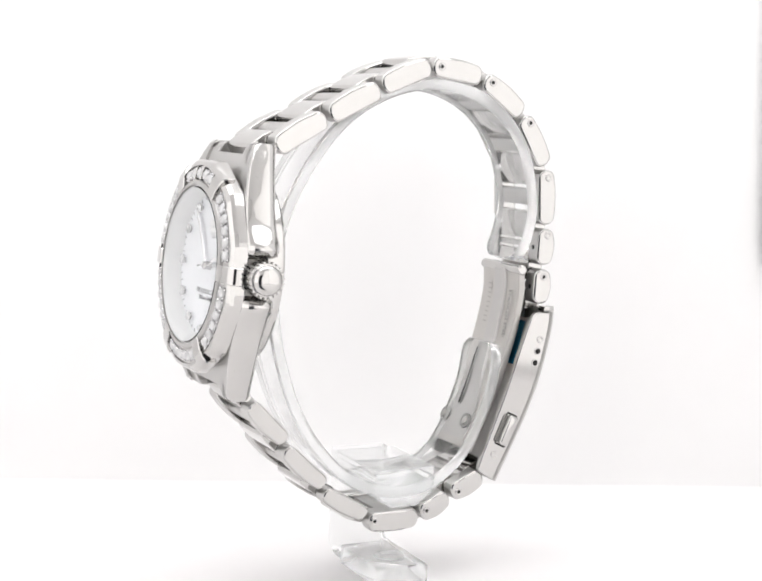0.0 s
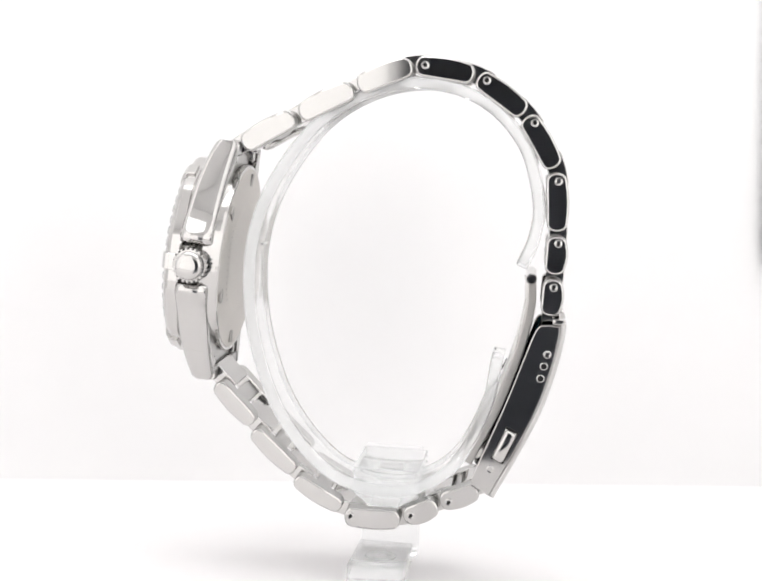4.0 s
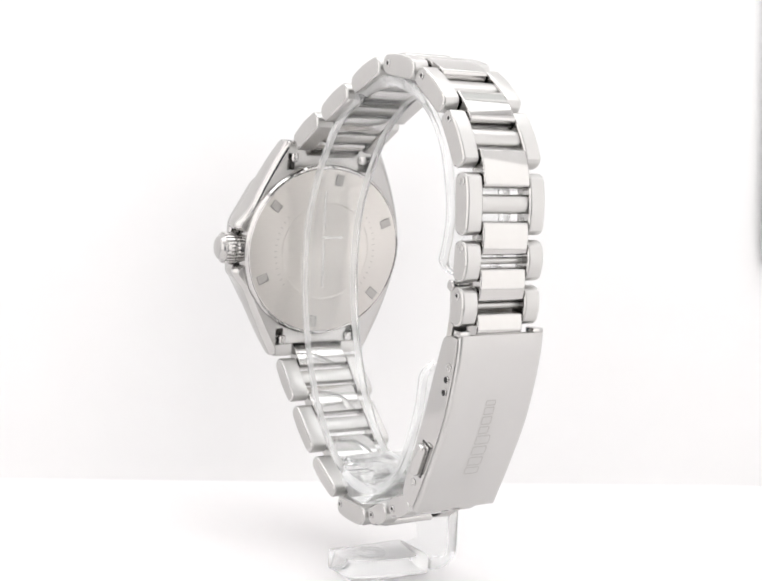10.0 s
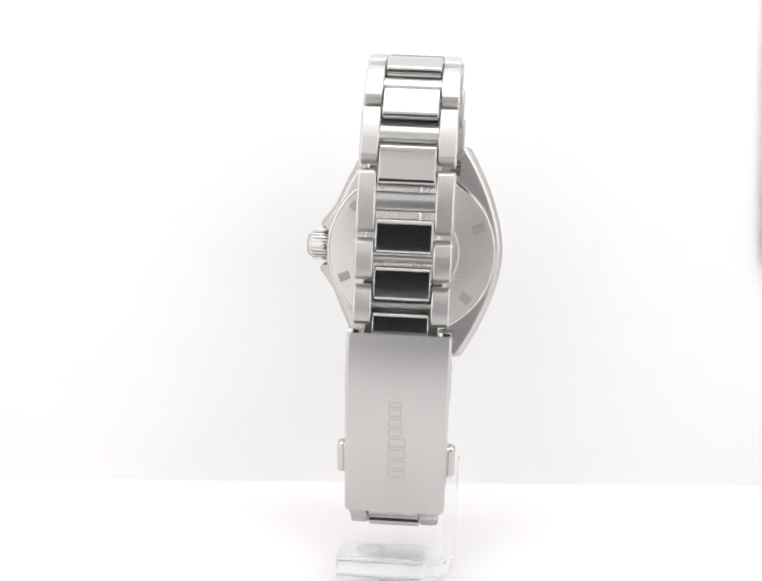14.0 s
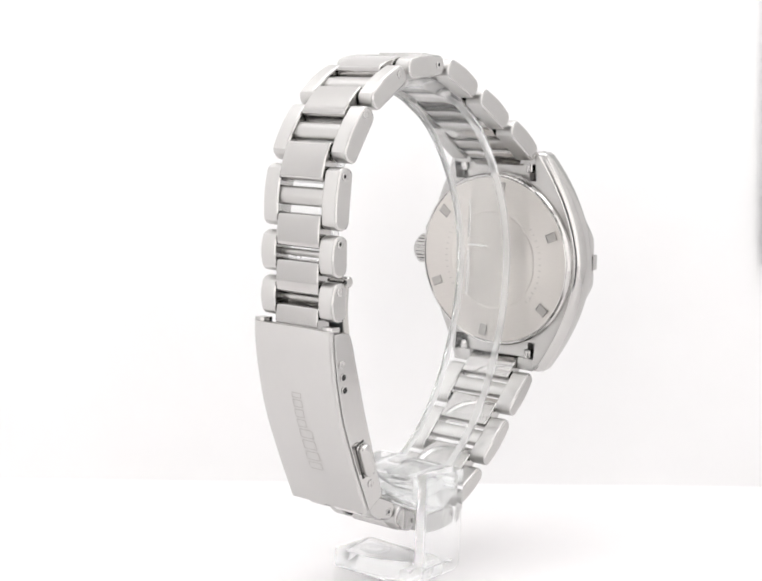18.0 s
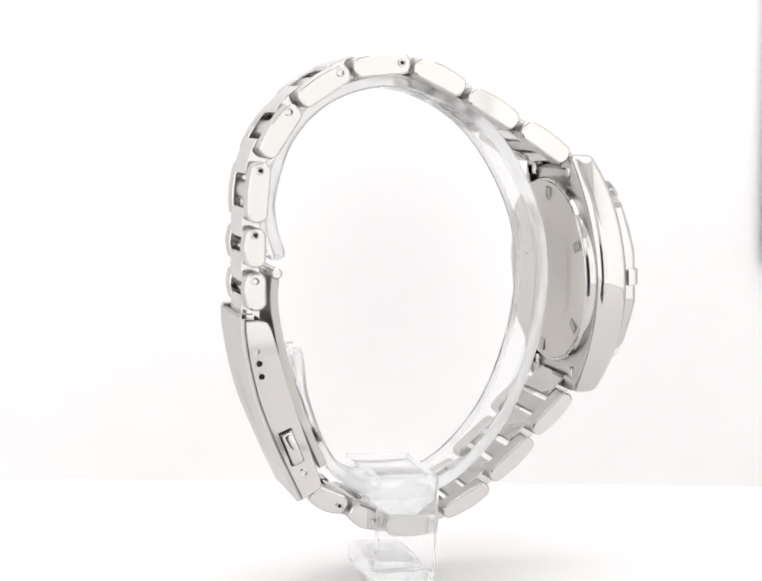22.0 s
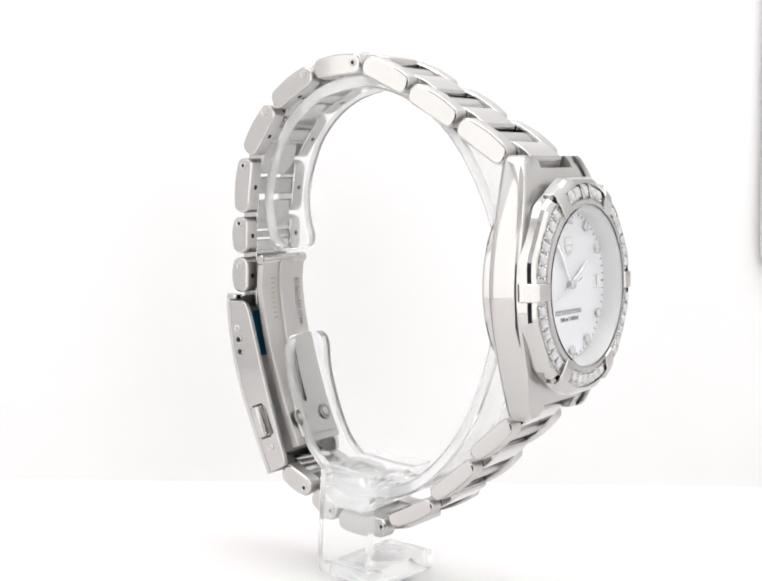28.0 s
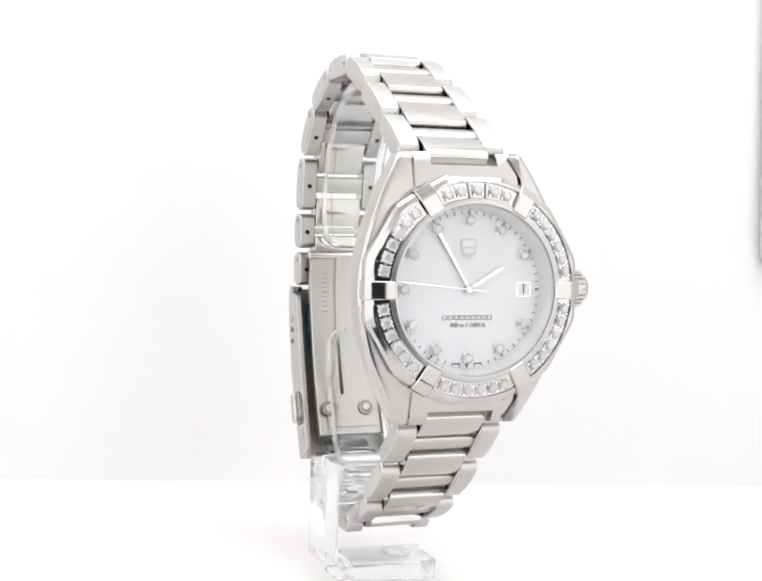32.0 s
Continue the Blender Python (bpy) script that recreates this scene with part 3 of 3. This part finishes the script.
def bezel():
    sharp = 12
    n = 96

    def facet(a):
        """The radius of a twelve-sided outline, rounded a little."""
        step = 2 * math.pi / sharp
        d = ((a + step / 2) % step) - step / 2
        return 0.985 / math.cos(d)

    bm = bmesh.new()
    outline = [(13.7, 3.1, 0), (14.2, 3.2, 1), (14.35, 3.4, 1), (14.3, 4.6, 1), (14.0, 5.05, 1), (13.5, 5.4, 1), (13.3, 5.45, 0), (13.2, 5.2, 0), (11.3, 5.6, 0), (11.2, 5.85, 0), (10.75, 5.98, 0), (10.58, 5.97, 0), (10.5, 4.2, 0), (12.0, 3.2, 0)]
    loops = []
    for k in range(n):
        a = 2 * math.pi * k / n
        c, s = math.cos(a), math.sin(a)
        loops.append([(r * (min(facet(a), 1.012) if flat else 1) * c, -h, r * (min(facet(a), 1.012) if flat else 1) * s) for r, h, flat in outline])
    loops.append(loops[0])
    rings(bm, loops, cap=False)
    for f in bm.faces:
        c = f.calc_center_median()
        f.material_index = 1 if math.hypot(c.x, c.z) < 11.35 else 0
    ring = part("bezel", bm, [polished, brushed], watch, "faceted polished steel bezel set with diamonds", CASE, 14)
    # riders at 1, 3, 5, 7, 9 and 11 o'clock
    bm = bmesh.new()
    outline = [(10.6, 5.8), (10.85, 6.15), (12.6, 5.98), (13.7, 5.65), (14.35, 5.15), (14.52, 4.6), (14.5, 3.8), (13.5, 3.6), (11.0, 4.6)]
    rings(bm, [[(w * (0.75 + 0.25 * r / 12.6), -h, r) for r, h in inset(outline, i)] for w, i in ((-1.12, 0.12), (-1.0, 0), (1.0, 0), (1.12, 0.12))])
    me = mesh_of("rider", bm, polished)
    for k in range(6):
        part("rider", me, None, ring, "polished steel rider tab", pose(0, 0, 0, 0, 30 + 60 * k, 0))
    # diamonds: table, star and kite facets, girdle, pavilion
    def ring_of(r, h, turn, m=8):
        return [(r * math.cos(2 * math.pi * (k + turn) / m), -h, r * math.sin(2 * math.pi * (k + turn) / m)) for k in range(m)]
    bm = bmesh.new()
    loops = [[bm.verts.new(p) for p in ring_of(*a)] for a in ((0.42, 0.42, 0.0), (0.6, 0.3, 0.5), (0.75, 0.12, 0.0), (0.75, 0.06, 0.0), (0.4, -0.22, 0.5))]
    tip = bm.verts.new((0, 0.5, 0))
    bm.faces.new(loops[0])
    for up, low, lag in ((0, 1, 0), (1, 2, 1), (3, 4, 0)):
        for k in range(8):
            a0, a1 = loops[up][k], loops[up][(k + 1) % 8]
            b0, b1 = loops[low][(k + lag) % 8], loops[low][(k + lag + 1) % 8]
            bm.faces.new((a0, a1, b0))
            bm.faces.new((a1, b1, b0))
    for k in range(8):
        bm.faces.new((loops[2][k], loops[2][(k + 1) % 8], loops[3][(k + 1) % 8], loops[3][k]))
        bm.faces.new((loops[4][k], loops[4][(k + 1) % 8], tip))
    stone = mesh_of("diamond", bm, gem, 1)
    bm = bmesh.new()
    turned(bm, [(0.8, -0.1), (0.8, 0.02), (0.74, 0.02), (0.6, -0.3), (0.0, -0.7)], 16)
    for k in range(4):
        a = math.pi / 4 + math.pi / 2 * k
        x, z = 0.8 * math.cos(a), 0.8 * math.sin(a)
        box(bm, x - 0.13, x + 0.13, -0.2, 0.1, z - 0.13, z + 0.13, 0.06, 2)
    seat = mesh_of("setting", bm, silver)
    for k in range(6):
        centre = 60 * k
        steps = [-19.0, -11.4, -3.8, 3.8, 11.4, 19.0] if k else [-18.4, -10.4, 0.0, 10.4, 18.4]
        for d in steps:
            m4 = pose(0, 0, 0, 0, centre + d, 0) @ pose(0, -5.48, 12.25, -12)
            one = part("diamond", stone, None, ring, "", m4)
            part("setting", seat, None, one, "")
    for d in (-5.3, 5.3):
        bm = bmesh.new()
        box(bm, -0.12, 0.12, -0.3, 0.3, -0.95, 0.95, 0.05, 1)
        part("divider", bm, polished, ring, "", pose(0, 0, 0, 0, d, 0) @ pose(0, -5.5, 12.25, -12))
    return stone, seat


def tick_mesh(w, a, b):
    bm = bmesh.new()
    box(bm, -w, w, -0.03, 0.03, a, b)
    return mesh_of("minute_tick", bm, ink)


def hand(name, outline, h, thick=0.12):
    bm = bmesh.new()
    rings(bm, [[(x, -hh, z) for x, z in (outline if not i else inset(outline, i))] for hh, i in ((h, 0), (h + thick * 0.6, 0), (h + thick, 0.1))])
    return part(name, bm, silver, watch, "polished silver " + name.replace("_", " "), DIAL)


def dial(stone, seat):
    bm = bmesh.new()
    turned(bm, [(10.6, 3.9), (10.6, 4.4), (0.0, 4.4)], 96)
    face = part("dial", bm, pearl, watch, "white mother-of-pearl dial with diamond hour marks", DIAL)
    bm = bmesh.new()
    turned(bm, [(10.55, 5.65), (10.45, 5.7), (10.3, 5.3), (9.78, 2.97), (9.78, 2.7)], 96)
    part("flange", bm, flange_grey, watch, "silver sloping flange round the dial", CASE)
    bm = bmesh.new()
    turned(bm, [(0.0, 6.05), (9.5, 6.02), (10.3, 5.96), (10.5, 5.8), (10.5, 5.4), (0.0, 5.4)], 96)
    crystal = part("crystal", bm, glass, watch, "clear flat sapphire crystal", CASE)
    crystal.visible_shadow = False
    thin, wide = tick_mesh(0.06, 9.25, 9.68), tick_mesh(0.13, 9.15, 9.68)
    for k in range(60):
        part("minute_tick", wide if k % 5 == 0 else thin, None, face, "", pose(0, -4.42, 0, 0, 6 * k, 0))
    bm = bmesh.new()
    for k in range(4):
        x, z = 0.5 * math.cos(math.pi / 4 + math.pi / 2 * k), 0.5 * math.sin(math.pi / 4 + math.pi / 2 * k)
        box(bm, x - 0.15, x + 0.15, -0.28, 0.1, z - 0.15, z + 0.15, 0.06, 2)
    box(bm, -0.42, 0.42, -0.04, 0.1, -0.42, 0.42, 0.03, 1)
    pad = mesh_of("marker_plate", bm, silver)
    for k in range(12):
        if k == 3:
            continue
        one = part("hour_marker", pad, None, face, "diamond hour mark in four silver claws", pose(0, 0, 0, 0, 30 * k, 0) @ pose(0, -4.5, 8.55, 0, -30 * k, 0))
        one.scale = (1.2, 1.0, 1.2)
        tip = part("diamond", stone, None, one, "", pose(0, -0.3, 0))
        tip.scale = (0.78, 0.6, 0.78)
    # date
    bm = bmesh.new()
    box(bm, -0.85, 0.85, -0.05, 0.05, -0.8, 0.8, 0.03, 1)
    date = part("date_disc", bm, white_card, face, "white date window showing 1", pose(7.55, -4.42, 0))
    for x0, x1, z0, z1 in ((-0.95, 0.95, 0.8, 0.93), (-0.95, 0.95, -0.93, -0.8), (-0.97, -0.85, -0.93, 0.93), (0.85, 0.97, -0.93, 0.93)):
        bm = bmesh.new()
        box(bm, x0, x1, -0.12, 0.06, z0, z1, 0.02, 1)
        part("date_frame", bm, silver, date)
    writing("1", 1.9, date, ink, pose(0, -0.07, 0, 90, 0, 0), "CENTER")
    # shield-shaped emblem and the product's name as plain shapes
    bm = bmesh.new()
    shield = [(-1.1, 1.15), (1.1, 1.15), (1.1, -0.3), (0.8, -0.95), (0, -1.5), (-0.8, -0.95), (-1.1, -0.3)]
    rings(bm, [[(x, -h, z) for x, z in inset(shield, i)] for h, i in ((4.38, 0), (4.5, 0), (4.54, 0.08))])
    emblem = part("shield_emblem", bm, emblem_silver, face, "plain pale grey shield emblem", pose(0, 0, 5.15))
    for x0, x1, z0, z1 in ((-0.85, 0.85, 0.15, 0.9), (-0.62, 0.62, -0.65, -0.1)):
        bm = bmesh.new()
        box(bm, x0, x1, -4.58, -4.5, z0, z1, 0.03, 1)
        part("emblem_panel", bm, white_card, emblem)
    for x0, x1 in ((-2.0, -1.0), (-0.16, 0.16), (1.0, 2.0)):
        bm = bmesh.new()
        box(bm, x0, x1, -0.02, 0.02, -0.1 - 0.12 * (x1 < 0.5 and x0 > -0.5), 0.1)
        part("small_print", bm, ink, face, "", pose(0, -4.43, -9.2))
    at = -3.4
    for w in (0.68, 0.8, 0.7, 0.68, 0.68, 0.66, 0.74, 0.64, 0.68):
        bm = bmesh.new()
        box(bm, 0, w * 0.88, -0.02, 0.02, 0.2, 0.28)
        box(bm, 0, w * 0.88, -0.02, 0.02, -0.28, -0.2)
        box(bm, 0, 0.09, -0.02, 0.02, -0.2, 0.2)
        box(bm, w * 0.88 - 0.09, w * 0.88, -0.02, 0.02, -0.2, 0.2)
        part("name_bar", bm, ink, face, "", pose(at, -4.43, -3.5))
        at += w + 0.06
    writing("300 m / 1000 ft", 0.78, face, ink, pose(0, -4.45, -4.45, 90, 0, 0), "CENTER")
    # hands
    hour = hand("hour_hand", [(-0.2, -0.6), (0.2, -0.6), (0.2, 0.6), (0.3, 4.7), (0.0, 5.7), (-0.3, 4.7), (-0.2, 0.6)], 4.62)
    minute = hand("minute_hand", [(-0.18, -0.6), (0.18, -0.6), (0.2, 1.0), (0.29, 7.7), (0.0, 8.75), (-0.29, 7.7), (-0.2, 1.0)], 4.82)
    second = hand("second_hand", [(-0.14, -2.6), (0.14, -2.6), (0.09, -1.2), (0.05, 9.2), (-0.05, 9.2), (-0.09, -1.2)], 5.0, 0.08)
    bm = bmesh.new()
    turned(bm, [(0.55, 4.4), (0.55, 5.1), (0.45, 5.2), (0.0, 5.22)], 24)
    part("hand_hub", bm, polished, watch, "polished steel hub of the hands", DIAL)
    return hour, minute, second


def crown():
    bm = bmesh.new()
    turned(bm, [(0.9, 12.5), (0.9, 13.6), (1.6, 13.9), (2.1, 14.0), (2.2, 14.25), (2.2, 17.35), (2.1, 17.5), (1.95, 17.55), (1.9, 17.75), (1.75, 18.05), (1.45, 18.25), (1.0, 18.34), (0.0, 18.38)], 40, "x")
    top = part("crown", bm, polished, watch, "fluted polished steel winding crown", CASE @ pose(-1.25, -1.3, 0), 35)
    bm = bmesh.new()
    box(bm, 14.15, 17.45, -0.19, 0.19, 2.05, 2.42, 0.09, 2)
    me = mesh_of("flute", bm, polished)
    for k in range(22):
        part("flute", me, None, top, "", pose(0, 0, 0, 360 / 22 * k, 0, 0))


case()
STONE, SEAT = bezel()
HOUR, MINUTE, SECOND = dial(STONE, SEAT)
crown()

# ---- the clear stand ----
stand = tagged(new("watch_stand"), "clear acrylic C-shaped watch stand with a flat foot", "watch stand")
stand.empty_display_size = 0.01


def display_stand():
    line = spline([(17.9, -18.9), (19.5, -14.5), (19.8, -9.5), (17.4, -1.9), (11.9, 3.7), (4.0, 6.15), (-4.5, 4.6), (-12.1, -0.5), (-18.2, -9.6),
                   (-20.7, -18.6), (-20.2, -29.0), (-16.8, -39.6), (-11.6, -47.0), (-5.6, -51.2), (2.6, -52.0), (9.6, -47.9), (14.0, -39.0), (15.3, -31.4)], 12)
    a, b = sides(line, 0.75), sides(line, -0.75)
    x0, x1 = -5.5, 3.9
    run = [0.0]
    for p, q in zip(line, line[1:]):
        run.append(run[-1] + (q - p).length)
    bm = bmesh.new()
    loops = []
    n = len(line)
    for i in range(n):
        d = min(run[i], run[-1] - run[i])
        cut = 2.6 - math.sqrt(max(0.0, 2.6 ** 2 - max(0.0, 2.6 - d - 0.15) ** 2)) if d < 2.6 else 0.0
        l, r, c = x0 + cut, x1 - cut, 0.35
        mid, out = line[i], (a[i] - line[i]) / 0.75
        ring = []
        for x, h in ((l, 0.5), (l + c, 0.92), (l + 1.0, 0.92), (l + 1.35, 0.55), (r - 1.35, 0.55), (r - 1.0, 0.92), (r - c, 0.92), (r, 0.5)):
            p = mid + out * h
            ring.append((x, p.x, p.y))
        for x, h in ((r, -0.5), (r - c, -0.8), (l + c, -0.8), (l, -0.5)):
            p = mid + out * h
            ring.append((x, p.x, p.y))
        loops.append(ring)
    rings(bm, loops)
    two_tone(bm, 0.5)
    up = pose(0.4, 0, FLOOR, 0, 0, -1.5)
    made = [part("cuff", bm, [acrylic_clear, acrylic_edge], stand, "clear bent cuff that carries the watch", up, 40)]
    # stepped block that joins cuff and upright
    bm = bmesh.new()
    edge = [(0.25 * (k % 2), -48.6 - 0.42 * (k // 2) - 0.42 * ((k + 1) // 2)) for k in range(10)]
    outline = [(5.0 - d, z) for d, z in edge] + [(2.0, -54.2), (-2.0, -54.2)] + [(d - 4.6, z) for d, z in reversed(edge)]
    prism(bm, outline, -8.7, 4.6, 0.2)
    made.append(part("block", bm, acrylic, stand, "clear stepped joining block", up))
    bm = bmesh.new()
    path = spline([(-9.7, -48.5), (-9.75, -51.0), (-9.75, -54.5), (-9.75, -57.0), (-9.75, -61.0), (-9.5, -62.7), (-8.2, -63.6), (-6.3, -63.7)], 5)
    pa, pb = sides(path, 0.95), sides(path, -0.95)
    loop = [tuple(p) for p in pa] + [tuple(p) for p in reversed(pb)]
    rings(bm, [[(x, y, z) for x, z in (inset(loop, i) if i else loop)] for y, i in ((4.1, 0.2), (3.9, 0), (-4.4, 0), (-4.6, 0.2))])
    made.append(part("upright", bm, acrylic, stand, "clear upright plate", up))
    bm = bmesh.new()
    box(bm, -6.2, 6.4, -4.6, 3.6, -65.35, -62.4, 0.35)
    made.append(part("foot", bm, acrylic, stand, "clear flat foot on the white table", up))
    bm = bmesh.new()
    turned(bm, [(2.2, -0.15), (2.3, 0.0), (2.2, 0.15), (1.5, 0.12), (1.5, -0.12)], 32, closed=True)
    bmesh.ops.rotate(bm, verts=bm.verts, matrix=Matrix.Rotation(radians(90), 3, "X"))
    made.append(part("foot_ring", bm, acrylic, stand, "moulded ring on the foot", up @ pose(1.6, -0.3, -62.3)))
    for x0, x1, z0, z1 in ((1.0, 1.35, -16.6, -10.5), (1.0, 1.35, -25.5, -18.6), (-2.0, 1.35, -17.9, -17.5)):
        bm = bmesh.new()
        box(bm, x0, x1, -19.75, -19.35, z0, z1, 0.1, 1)
        made.append(part("moulded_rib", bm, acrylic, stand, "", up))
    for ob in made:                                # clear panes let the light through
        ob.visible_shadow = False


display_stand()


# ---- what moves: the turntable carries stand and watch round; the seconds run ----
def motions():
    turns = [(0.0, -61.6), (4.5, -100.2), (9.0, -139.8), (14.0, -182.9), (19.0, -226.2), (25.0, -277.5), (28.0, -304.1), (32.0, -339.2)]
    walk(watch, [(t, pose(0, 0, 0, 0, 0, a)) for t, a in turns])
    walk(stand, [(t, pose(0, 0, 0, 0, 0, a)) for t, a in turns])
    walk(HOUR, [(t, put(DIAL @ pose(0, 0, 0, 0, 59.5, 0))) for t in (0.0, 32.0)])
    walk(MINUTE, [(t, put(DIAL @ pose(0, 0, 0, 0, -34.4 + 0.1 * t, 0))) for t in (0.0, 32.0)])
    walk(SECOND, [(t, put(DIAL @ pose(0, 0, 0, 0, 84.0 + 6.0 * t, 0))) for t in (0.0, 8.0, 16.0, 24.0, 32.0)])


motions()
